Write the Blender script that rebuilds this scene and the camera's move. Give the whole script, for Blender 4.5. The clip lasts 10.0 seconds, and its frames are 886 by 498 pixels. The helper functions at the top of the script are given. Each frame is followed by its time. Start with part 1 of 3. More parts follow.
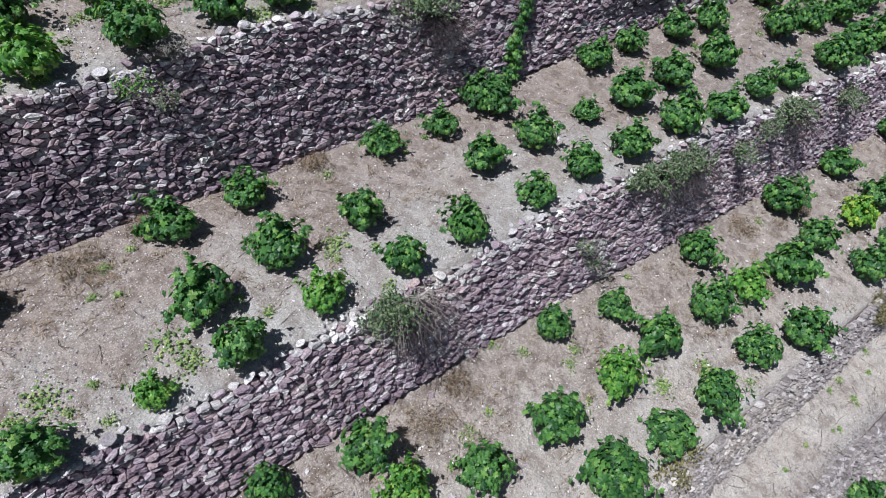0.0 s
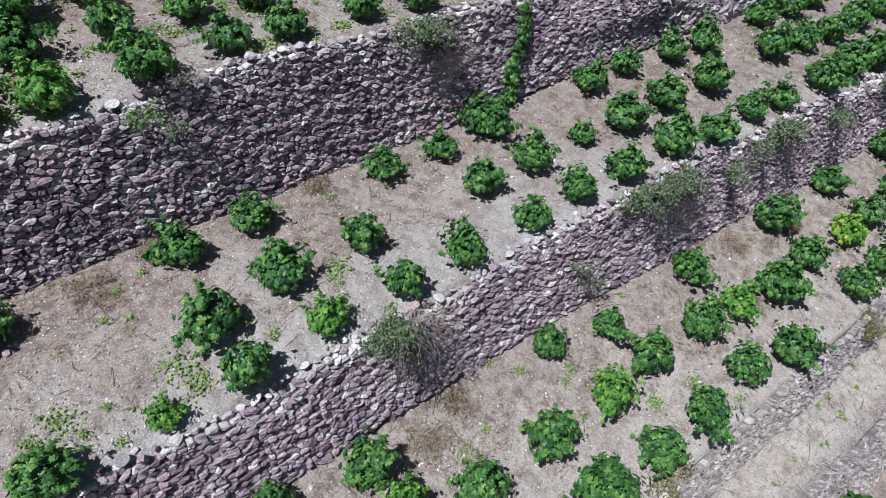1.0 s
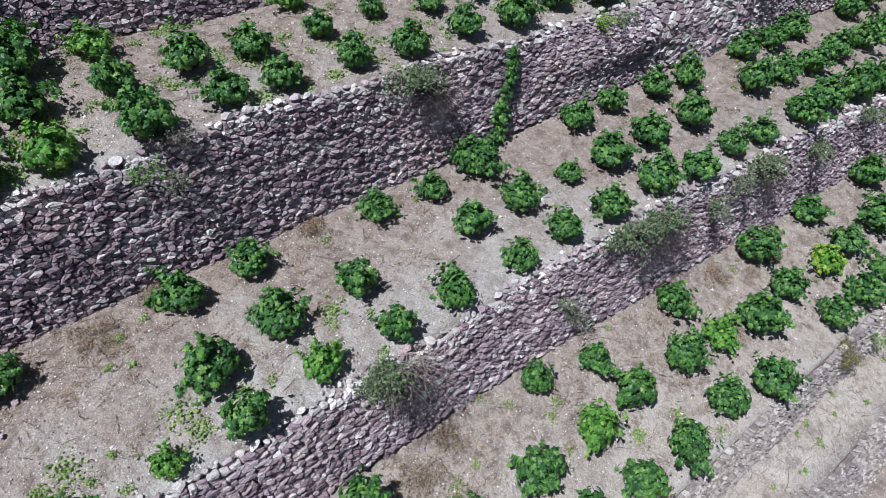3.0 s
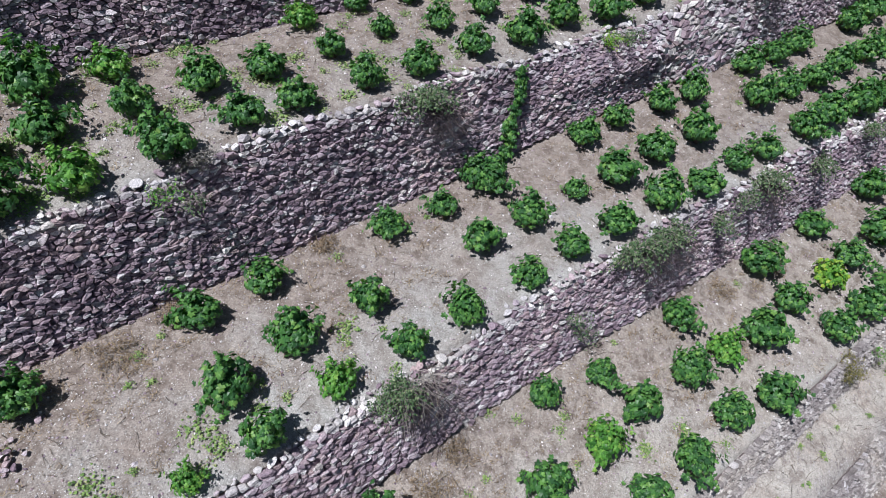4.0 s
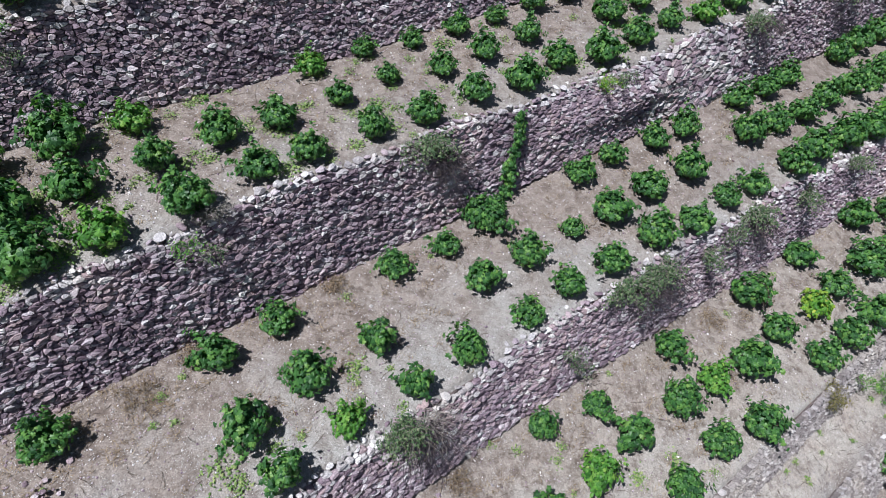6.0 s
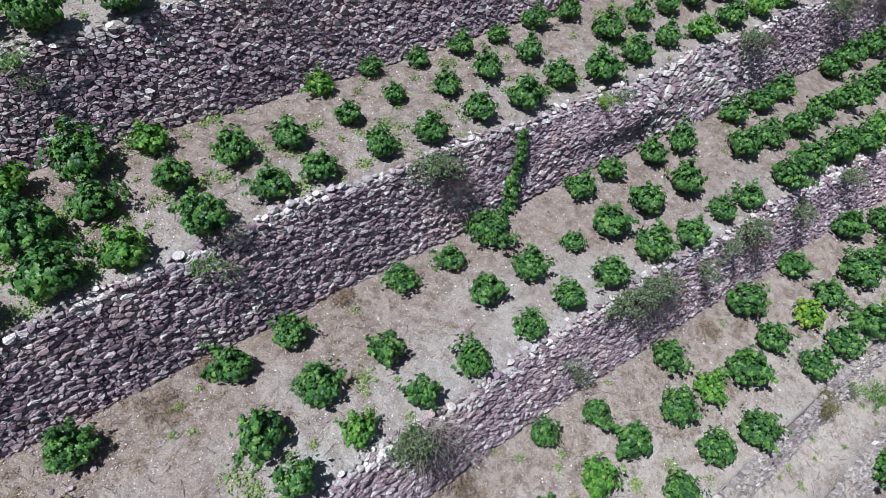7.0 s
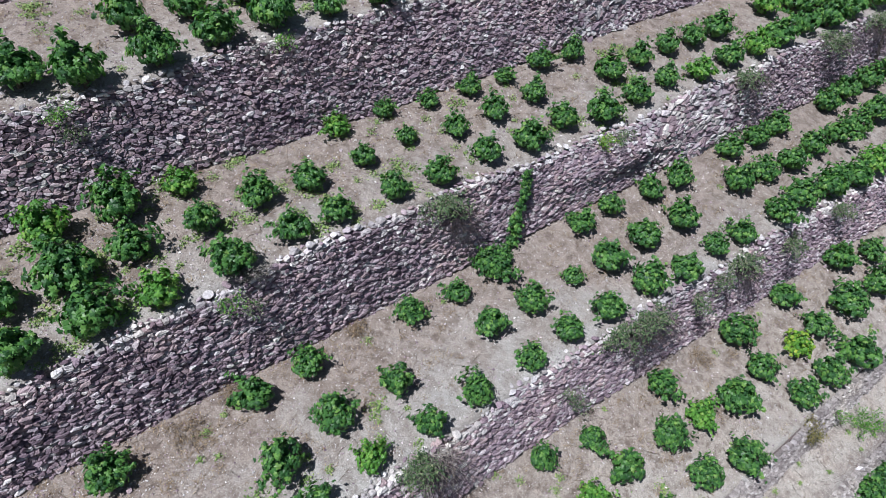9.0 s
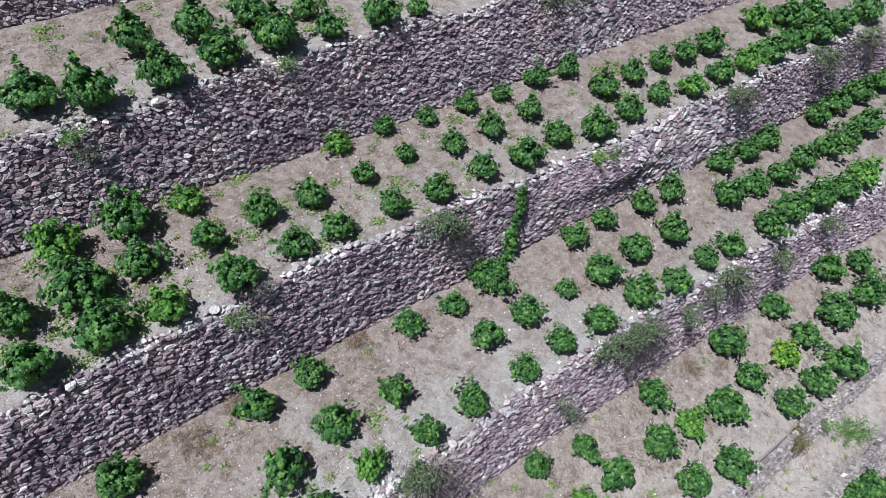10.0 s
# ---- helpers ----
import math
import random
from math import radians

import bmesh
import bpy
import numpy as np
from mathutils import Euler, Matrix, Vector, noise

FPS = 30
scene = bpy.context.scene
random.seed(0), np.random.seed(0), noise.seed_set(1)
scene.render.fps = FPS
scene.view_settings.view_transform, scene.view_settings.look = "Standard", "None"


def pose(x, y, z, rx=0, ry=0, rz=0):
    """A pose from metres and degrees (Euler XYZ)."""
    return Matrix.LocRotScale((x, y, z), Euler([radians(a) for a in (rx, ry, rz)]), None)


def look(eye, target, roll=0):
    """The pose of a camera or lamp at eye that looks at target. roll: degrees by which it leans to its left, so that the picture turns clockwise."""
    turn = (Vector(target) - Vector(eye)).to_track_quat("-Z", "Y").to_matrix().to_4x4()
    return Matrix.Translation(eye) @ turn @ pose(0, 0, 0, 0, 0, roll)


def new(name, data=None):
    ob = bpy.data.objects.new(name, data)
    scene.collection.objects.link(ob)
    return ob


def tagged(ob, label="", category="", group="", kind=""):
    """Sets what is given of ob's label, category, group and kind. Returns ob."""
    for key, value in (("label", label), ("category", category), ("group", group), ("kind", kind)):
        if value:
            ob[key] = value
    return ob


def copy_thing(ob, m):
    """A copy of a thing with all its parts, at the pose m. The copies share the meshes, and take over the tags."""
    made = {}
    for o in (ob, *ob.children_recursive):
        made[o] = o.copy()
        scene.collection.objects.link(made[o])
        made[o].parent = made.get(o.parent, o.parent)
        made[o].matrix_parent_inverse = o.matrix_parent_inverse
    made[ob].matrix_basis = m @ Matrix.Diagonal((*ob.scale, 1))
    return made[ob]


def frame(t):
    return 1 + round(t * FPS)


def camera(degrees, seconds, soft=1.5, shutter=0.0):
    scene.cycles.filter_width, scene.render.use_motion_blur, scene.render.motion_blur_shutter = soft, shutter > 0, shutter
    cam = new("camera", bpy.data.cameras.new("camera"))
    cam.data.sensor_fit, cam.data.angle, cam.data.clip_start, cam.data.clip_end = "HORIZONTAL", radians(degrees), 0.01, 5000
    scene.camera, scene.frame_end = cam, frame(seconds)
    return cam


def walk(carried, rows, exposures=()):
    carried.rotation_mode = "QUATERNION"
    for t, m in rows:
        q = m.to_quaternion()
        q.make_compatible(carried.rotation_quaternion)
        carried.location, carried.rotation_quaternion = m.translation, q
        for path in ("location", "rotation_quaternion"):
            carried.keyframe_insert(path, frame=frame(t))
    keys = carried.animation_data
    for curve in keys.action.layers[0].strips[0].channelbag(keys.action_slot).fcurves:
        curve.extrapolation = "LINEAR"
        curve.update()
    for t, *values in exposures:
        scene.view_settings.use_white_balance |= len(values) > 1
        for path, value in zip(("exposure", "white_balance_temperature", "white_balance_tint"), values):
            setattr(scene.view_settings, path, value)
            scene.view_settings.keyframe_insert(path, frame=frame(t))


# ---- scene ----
import collections

cam = camera(72.0, 10.0, soft=0.7)
PATH = [
    (0, (0.022, 0.036, 5.987), (0.908, 1.232, 4.652), 0.1),
    (0.5, (0.002, 0.047, 6.249), (0.887, 1.241, 4.911), 0.2),
    (1, (0.032, 0.028, 6.454), (0.918, 1.224, 5.119), 0.2),
    (1.5, (0.089, 0.016, 6.677), (0.978, 1.208, 5.34), 0.3),
    (2, (0.153, 0.014, 6.862), (1.047, 1.202, 5.524), 0.2),
    (2.5, (0.209, 0.058, 7.053), (1.107, 1.245, 5.717), 0.3),
    (4, (0.095, 0.266, 7.579), (0.991, 1.456, 6.244), 0.4),
    (4.5, (0.026, 0.358, 7.804), (0.921, 1.549, 6.47), 0.4),
    (5, (0.05, 0.411, 8.045), (0.941, 1.602, 6.709), 0.4),
    (5.5, (0.089, 0.403, 8.31), (0.984, 1.59, 6.971), 0.4),
    (7, (-0.106, 0.32, 9.039), (0.793, 1.507, 7.703), 0.4),
    (7.5, (-0.215, 0.37, 9.333), (0.678, 1.561, 7.996), 0.5),
    (8, (-0.249, 0.371, 9.606), (0.638, 1.565, 8.269), 0.5),
    (8.5, (-0.235, 0.321, 9.893), (0.652, 1.517, 8.558), 0.6),
    (9, (-0.218, 0.259, 10.151), (0.665, 1.456, 8.814), 0.6),
    (9.5, (-0.223, 0.187, 10.44), (0.659, 1.384, 9.102), 0.7),
    (10, (-0.23, 0.131, 10.712), (0.65, 1.327, 9.372), 0.7),
]
walk(cam, [(t, look(eye, target, roll)) for t, eye, target, roll in PATH], [(0.0, 0.27, 5900, 10.5), (10.0, 0.27, 5900, 10.5)])

# ---- light ----
SUN_FROM, SUN_HEIGHT = (-0.974, -0.2), 63.8
world = bpy.data.worlds.new("sky")
scene.world = world
world.use_nodes = True
wn = world.node_tree
sky = wn.nodes.new("ShaderNodeTexSky")
sky.sky_type, sky.sun_disc = "NISHITA", False
sky.sun_elevation, sky.sun_rotation = radians(SUN_HEIGHT), math.atan2(SUN_FROM[0], SUN_FROM[1])
wn.links.new(sky.outputs[0], wn.nodes["Background"].inputs[0])
wn.nodes["Background"].inputs[1].default_value = 0.037
sun_data = bpy.data.lights.new("sun", "SUN")
sun_data.energy, sun_data.angle, sun_data.color = 5.0, radians(0.5), (1.0, 0.97, 0.93)
sun = new("sun", sun_data)
flat = math.hypot(*SUN_FROM)
toward = Vector((SUN_FROM[0] / flat * math.cos(radians(SUN_HEIGHT)), SUN_FROM[1] / flat * math.cos(radians(SUN_HEIGHT)), math.sin(radians(SUN_HEIGHT))))
sun.matrix_world = look(toward * 60, (0, 0, 0))

# ---- materials ----


def material(name, rough=0.9):
    m = bpy.data.materials.new(name)
    m.use_nodes = True
    b = m.node_tree.nodes["Principled BSDF"]
    b.inputs["Roughness"].default_value = rough
    b.inputs["Specular IOR Level"].default_value = 0.25
    return m, m.node_tree, b


def node(tree, kind, **values):
    n = tree.nodes.new(kind)
    for key, value in values.items():
        n.inputs[key].default_value = value
    return n


def ramp(tree, source, stops, smooth=True):
    r = tree.nodes.new("ShaderNodeValToRGB")
    els = r.color_ramp.elements
    while len(els) < len(stops):
        els.new(0.5)
    for e, (at, c) in zip(els, stops):
        e.position, e.color = at, (*c, 1)
    r.color_ramp.interpolation = "LINEAR" if smooth else "CONSTANT"
    tree.links.new(source, r.inputs[0])
    return r.outputs[0]


def mix(tree, kind, factor, a, b):
    n = tree.nodes.new("ShaderNodeMix")
    n.data_type, n.blend_type = "RGBA", kind
    for socket, value in ((n.inputs[0], factor), (n.inputs[6], a), (n.inputs[7], b)):
        if isinstance(value, (int, float)):
            socket.default_value = value
        elif isinstance(value, tuple):
            socket.default_value = (*value, 1)
        else:
            tree.links.new(value, socket)
    return n.outputs[2]


def noise_of(tree, scale, detail=4.0, rough=0.6, stretch=None):
    g = tree.nodes.new("ShaderNodeNewGeometry")
    n = node(tree, "ShaderNodeTexNoise", Scale=scale, Detail=detail, Roughness=rough)
    where = g.outputs["Position"]
    if stretch:
        mp = tree.nodes.new("ShaderNodeMapping")
        mp.inputs["Scale"].default_value = stretch
        tree.links.new(where, mp.inputs[0])
        where = mp.outputs[0]
    tree.links.new(where, n.inputs["Vector"])
    return n.outputs["Fac"]


def chance(tree):
    """A random number for each piece, single or joined with others."""
    o, g = tree.nodes.new("ShaderNodeObjectInfo"), tree.nodes.new("ShaderNodeNewGeometry")
    a = tree.nodes.new("ShaderNodeMath")
    tree.links.new(o.outputs["Random"], a.inputs[0])
    tree.links.new(g.outputs["Random Per Island"], a.inputs[1])
    f = tree.nodes.new("ShaderNodeMath")
    f.operation = "FRACT"
    tree.links.new(a.outputs[0], f.inputs[0])
    return f.outputs[0]


def bump(tree, b, height, strength, distance):
    n = node(tree, "ShaderNodeBump", Strength=strength, Distance=distance)
    tree.links.new(height, n.inputs["Height"])
    tree.links.new(n.outputs[0], b.inputs["Normal"])


def stone_material(name, stops, dust):
    m, t, b = material(name, 0.85)
    base = ramp(t, chance(t), stops)
    grain = ramp(t, noise_of(t, 34, 8, 0.75, (1, 1, 2.0)), [(0.32, (0.38, 0.36, 0.36)), (0.5, (0.95, 0.95, 0.95)), (0.7, (1.55, 1.5, 1.46))])
    col = mix(t, "MULTIPLY", 1.0, base, grain)
    stain = ramp(t, noise_of(t, 0.9, 5, 0.65), [(0.36, (0.74, 0.71, 0.75)), (0.5, (1.0, 0.98, 1.0)), (0.62, (1.12, 1.08, 1.04))])
    col = mix(t, "MULTIPLY", 1.0, col, stain)
    col = mix(t, "MIX", ramp(t, noise_of(t, 9, 6, 0.7), [(0.56, (0, 0, 0)), (0.7, (dust, dust, dust))]), col, (0.5, 0.47, 0.46))
    t.links.new(col, b.inputs["Base Color"])
    bump(t, b, noise_of(t, 30, 7, 0.72), 0.85, 0.035)
    return m


STONE = stone_material("schist", [(0.0, (0.172, 0.128, 0.158)), (0.22, (0.27, 0.209, 0.247)), (0.45, (0.347, 0.28, 0.324)), (0.6, (0.388, 0.306, 0.316)), (0.75, (0.432, 0.362, 0.404)), (0.92, (0.51, 0.452, 0.485)), (1.0, (0.65, 0.61, 0.635))], 0.3)
PALE = stone_material("pale_stone", [(0.0, (0.36, 0.34, 0.345)), (0.3, (0.48, 0.46, 0.46)), (0.6, (0.56, 0.545, 0.545)), (0.85, (0.7, 0.685, 0.68)), (1.0, (0.82, 0.81, 0.8))], 0.5)

RUBBLE = stone_material("rubble_stone", [(0.0, (0.2, 0.18, 0.172)), (0.4, (0.32, 0.295, 0.28)), (0.8, (0.42, 0.395, 0.375)), (1.0, (0.56, 0.54, 0.52))], 0.4)

EARTH, t, b = material("packed_earth", 0.95)
t.links.new(ramp(t, noise_of(t, 8), [(0.3, (0.07, 0.056, 0.056)), (0.7, (0.15, 0.12, 0.115))]), b.inputs["Base Color"])

GROUND, t, b = material("gravelly_soil", 0.95)
dry = t.nodes.new("ShaderNodeAttribute")
dry.attribute_name = "litter"
add = t.nodes.new("ShaderNodeMath")
add.operation = "MULTIPLY_ADD"
t.links.new(noise_of(t, 1.1, 7, 0.68), add.inputs[0])
add.inputs[1].default_value = 1.7
t.links.new(dry.outputs["Fac"], add.inputs[2])
scaled = t.nodes.new("ShaderNodeMath")
scaled.operation = "MULTIPLY"
t.links.new(add.outputs[0], scaled.inputs[0])
scaled.inputs[1].default_value = 0.5
broad = ramp(t, scaled.outputs[0], [(0.42, (0, 0, 0)), (0.78, (0.85, 0.85, 0.85))])
soil = mix(t, "MIX", broad, (0.335, 0.325, 0.31), (0.252, 0.208, 0.18))
sand = t.nodes.new("ShaderNodeAttribute")
sand.attribute_name = "sand"
soil = mix(t, "MIX", sand.outputs["Fac"], soil, mix(t, "MIX", ramp(t, noise_of(t, 1.6, 6, 0.65), [(0.4, (0, 0, 0)), (0.62, (1, 1, 1))]), (0.425, 0.4, 0.362), (0.36, 0.318, 0.28)))
# fine speckle; its contrast also paints in the shading of small gravel relief
fine = ramp(t, noise_of(t, 42, 9, 0.8), [(0.34, (0.33, 0.31, 0.3)), (0.47, (0.9, 0.9, 0.9)), (0.56, (1.12, 1.12, 1.12)), (0.68, (1.6, 1.6, 1.6))])
soil = mix(t, "MULTIPLY", 1.0, soil, fine)
mottle = ramp(t, noise_of(t, 3.2, 7, 0.7), [(0.34, (0.72, 0.68, 0.66)), (0.47, (0.98, 0.97, 0.97)), (0.64, (1.12, 1.11, 1.1))])
soil = mix(t, "MULTIPLY", 1.0, soil, mottle)
litter = ramp(t, noise_of(t, 4.5, 9, 0.78), [(0.47, (0, 0, 0)), (0.6, (0.9, 0.9, 0.9))])
soil = mix(t, "MIX", mix(t, "MULTIPLY", 1.0, litter, ramp(t, scaled.outputs[0], [(0.4, (0.12, 0.12, 0.12)), (0.75, (1, 1, 1))])), soil, (0.13, 0.1, 0.085))
geo = t.nodes.new("ShaderNodeNewGeometry")
vor = node(t, "ShaderNodeTexVoronoi", Scale=34.0)
t.links.new(geo.outputs["Position"], vor.inputs["Vector"])
peb = ramp(t, vor.outputs["Distance"], [(0.2, (1, 1, 1)), (0.3, (0, 0, 0))])
pick = t.nodes.new("ShaderNodeSeparateColor")
t.links.new(vor.outputs["Color"], pick.inputs[0])
some = ramp(t, pick.outputs[0], [(0.62, (0, 0, 0)), (0.64, (1, 1, 1))])
soil = mix(t, "MIX", mix(t, "MULTIPLY", 1.0, peb, some), soil, (0.46, 0.445, 0.43))
t.links.new(soil, b.inputs["Base Color"])
bump(t, b, noise_of(t, 13, 4, 0.6), 0.7, 0.07)


def leaf_material(name, stops, through_light=0.24, rough=0.45):
    m, t, b = material(name, rough)
    b.inputs["Specular IOR Level"].default_value = 0.4
    col = ramp(t, chance(t), stops)
    col = mix(t, "MULTIPLY", 1.0, col, ramp(t, noise_of(t, 14, 3), [(0.3, (0.75, 0.78, 0.75)), (0.7, (1.2, 1.18, 1.1))]))
    t.links.new(col, b.inputs["Base Color"])
    tr = t.nodes.new("ShaderNodeBsdfTranslucent")
    t.links.new(mix(t, "MULTIPLY", 1.0, col, (1.5, 1.7, 0.7)), tr.inputs[0])
    ms = node(t, "ShaderNodeMixShader")
    ms.inputs[0].default_value = through_light
    t.links.new(b.outputs[0], ms.inputs[1])
    t.links.new(tr.outputs[0], ms.inputs[2])
    t.links.new(ms.outputs[0], t.nodes["Material Output"].inputs[0])
    return m


LEAF = leaf_material("vine_leaf", [(0.0, (0.024, 0.076, 0.028)), (0.35, (0.048, 0.138, 0.038)), (0.7, (0.083, 0.205, 0.05)), (0.92, (0.13, 0.275, 0.065)), (1.0, (0.2, 0.335, 0.09))], 0.28)
LEAF_LIGHT = leaf_material("young_vine_leaf", [(0.0, (0.04, 0.13, 0.025)), (0.4, (0.08, 0.22, 0.035)), (0.8, (0.13, 0.29, 0.05)), (1.0, (0.24, 0.38, 0.08))])
WEED_LEAF = leaf_material("pale_weed_leaf", [(0.0, (0.1, 0.18, 0.055)), (0.4, (0.18, 0.28, 0.09)), (0.8, (0.28, 0.37, 0.14)), (1.0, (0.4, 0.4, 0.22))], 0.2, 0.7)
LEAF_YELLOW = leaf_material("yellowing_vine_leaf", [(0.0, (0.06, 0.18, 0.025)), (0.4, (0.12, 0.28, 0.035)), (0.8, (0.22, 0.36, 0.045)), (1.0, (0.36, 0.42, 0.06))])
SHRUB = leaf_material("grey_green_leaf", [(0.0, (0.04, 0.08, 0.04)), (0.5, (0.09, 0.15, 0.07)), (0.85, (0.16, 0.22, 0.115)), (1.0, (0.26, 0.28, 0.18))], 0.2, 0.7)
GREY_LEAF = leaf_material("withered_grey_leaf", [(0.0, (0.08, 0.075, 0.075)), (0.5, (0.15, 0.14, 0.14)), (1.0, (0.25, 0.24, 0.23))], 0.15, 0.9)
OLIVE = leaf_material("olive_brown_leaf", [(0.0, (0.08, 0.08, 0.03)), (0.5, (0.16, 0.15, 0.05)), (1.0, (0.28, 0.23, 0.09))], 0.2, 0.7)
DRY = leaf_material("dry_grass", [(0.0, (0.13, 0.09, 0.065)), (0.5, (0.24, 0.17, 0.12)), (1.0, (0.4, 0.31, 0.23))], 0.15, 0.9)


def wood_material(name, low, high):
    m, t, b = material(name, 0.9)
    t.links.new(ramp(t, noise_of(t, 40, 5), [(0.3, low), (0.7, high)]), b.inputs["Base Color"])
    return m


BARK = wood_material("vine_bark", (0.06, 0.045, 0.035), (0.17, 0.13, 0.1))
# dead twigs, coloured extra dark to stand in for shade beneath the shrubs
SHADE_TWIG = wood_material("shade_dark_twig", (0.035, 0.028, 0.032), (0.09, 0.075, 0.078))
TWIG = wood_material("bleached_twig", (0.2, 0.17, 0.15), (0.42, 0.38, 0.35))

# ---- the lie of the land: walls run along x, the hill climbs towards y ----
WALLS = {
    "bank": (((0, -0.3),), ((0, -4.55),), ((0, 0.25),), ((0, -3.78),)),
    "wall_5": (((0, 1.27),), ((0, -3.45),), ((0, 1.55),), ((0, -2.62),)),
    "wall_4": (
        ((-8, 4.6), (2, 4.62), (5, 4.66), (9, 4.6), (12.4, 4.45), (15.6, 4.33), (19, 4.1), (25, 3.6), (40, 2.6)),
        ((-8, -1.55), (2, -1.55), (6, -1.65), (9, -1.8), (14, -1.9), (40, -2.0)),
        ((-8, 5.0), (2, 5.03), (5, 5.08), (9, 5.05), (12.4, 4.87), (15.6, 4.75), (19, 4.5), (25, 4.0), (40, 3.0)),
        ((-8, -0.15), (2, -0.12), (10, -0.05), (13, -0.05), (19, -0.2), (40, -0.2)),
    ),
    "wall_3": (
        ((-8, 8.2), (5, 8.22), (8, 8.05), (10, 7.9), (20, 7.6), (23.3, 7.5), (23.5, 7.15), (40, 6.6)),
        ((-8, 0.4), (5, 0.42), (8, 0.62), (10, 0.8), (20, 0.8)),
        ((-8, 8.5), (5, 8.52), (9, 8.4), (14, 8.22), (20, 7.9), (23.3, 7.8), (23.5, 7.45), (40, 6.9)),
        ((-8, 2.3), (-1.4, 2.28), (1, 2.48), (4, 2.5), (9, 2.35), (12, 2.4), (14, 2.5), (18, 2.7), (22, 2.75)),
    ),
    "wall_2": (
        ((-8, 11.45), (4, 11.6), (7, 11.55), (10, 11.2), (40, 10.8)),
        ((-8, 3.1), (1, 3.05), (4, 2.9), (7, 2.95), (10, 3.2), (16, 3.3)),
        ((-8, 12.0), (6, 12.02), (10, 11.75), (40, 11.3)),
        ((-8, 4.85), (1, 4.88), (4, 5.03), (7, 5.1), (40, 5.3)),
    ),
    "wall_1": (((0, 15.9),), ((0, 5.5),), ((0, 16.3),), ((0, 7.5),)),
}


def along(table, x):
    if x <= table[0][0]:
        return table[0][1]
    for (a, p), (b, q) in zip(table, table[1:]):
        if x <= b:
            return p + (q - p) * (x - a) / (b - a)
    return table[-1][1]


def section(name, x):
    """Foot y, foot z, top y and top z of a wall at x."""
    return tuple(along(table, x) for table in WALLS[name])


def rough(x, y):
    p = Vector((x, y, 0))
    return 0.045 * noise.noise(p * 0.9) + 0.02 * noise.noise(p * 3.1) + 0.012 * noise.noise(p * 8.0)


def ground_z(x, y):
    """The soil's height on the terraces."""
    ys, zs = [-6.0], [-5.5]
    for name in WALLS:
        fy, fz, ty, tz = section(name, x)
        ys += [fy + 0.3, ty + 0.1]
        zs += [fz, tz - 0.03]
    ys.append(24.0)
    zs.append(8.5)
    return float(np.interp(y, ys, zs)) + rough(x, y)


def mesh_of(name, verts, faces, mat, smooth=False):
    me = bpy.data.meshes.new(name)
    me.from_pydata(verts, [], faces)
    me.materials.append(mat)
    if smooth:
        me.polygons.foreach_set("use_smooth", [True] * len(me.polygons))
    me.update()
    return me


def part(name, data, parent, label="", kind=""):
    ob = new(name, data)
    ob.parent = parent
    return tagged(ob, label=label, kind=kind)


def build_ground():
    xs = [-400, -150, -60, -30, -15, -8] + list(np.arange(-5, 31, 0.13)) + [35, 45, 70, 150, 400]
    counts = [2, 6, 2, 10, 2, 34, 2, 34, 2, 34, 2, 34, 2]
    verts, faces, brown, sandy = [], [], [], []
    for x in xs:
        ys, zs = [-6.0], [-5.5]
        for name in WALLS:
            fy, fz, ty, tz = section(name, x)
            ys += [fy + 0.3, ty + 0.1]
            zs += [fz, tz - 0.03]
        kinds, pale = [0.4] * 4, [0.3] * 4
        line = [(-400.0, -120.0), (-120.0, -38.0), (-30.0, -12.0), (-12.0, -7.2)]
        for i in range(len(ys) - 1):
            n = counts[i + 1] if i else 40
            for j in range(n):
                f = j / n
                terrace = i % 2 == 0 and i > 2
                kinds.append((0.3 + 0.7 * f if i > 6 else min(1.0, f + 0.28 * float(np.interp(x, (-1, 1, 6.5, 9), (0.6, 0.2, 0, 1))))) if terrace else 0.95 if i == 0 else 0.35)
                pale.append(min(1, 4 * f, 4 - 4 * f) * 0.9 if i == 2 else 0.6 - 0.4 * f if i == 4 else 0.2 if i == 1 else 0.0)
                line.append((ys[i] + (ys[i + 1] - ys[i]) * f, zs[i] + (zs[i + 1] - zs[i]) * f))
        line += [(ys[-1], zs[-1]), (17.5, 7.7), (20, 8.2), (24, 8.8), (60, 22.0), (150, 55.0), (400, 130.0)]
        brown += kinds + [0.5] * (len(line) - len(kinds))
        sandy += pale + [0.0] * (len(line) - len(pale))
        verts += [(x, y, z + rough(x, y)) for y, z in line]
    n = len(verts) // len(xs)
    for i in range(len(xs) - 1):
        for j in range(n - 1):
            a = i * n + j
            faces.append((a, a + n, a + n + 1, a + 1))
    me = mesh_of("ground", verts, faces, GROUND, True)
    me.attributes.new("litter", "FLOAT", "POINT").data.foreach_set("value", brown)
    me.attributes.new("sand", "FLOAT", "POINT").data.foreach_set("value", sandy)
    tagged(new("ground", me), "stony beige terraced hillside soil with dry litter", "ground", kind="structure")


build_ground()

# ---- dry-stone walls ----


def clipped(poly, px, py, qx, qy):
    """The part of a polygon that lies nearer to p than to q."""
    mx, my, nx, ny = (px + qx) / 2, (py + qy) / 2, qx - px, qy - py
    d = [(x - mx) * nx + (y - my) * ny for x, y in poly]
    out = []
    for i, (x, y) in enumerate(poly):
        j = (i + 1) % len(poly)
        if d[i] <= 0:
            out.append((x, y))
        if d[i] * d[j] < 0:
            f = d[i] / (d[i] - d[j])
            out.append((x + (poly[j][0] - x) * f, y + (poly[j][1] - y) * f))
    return out


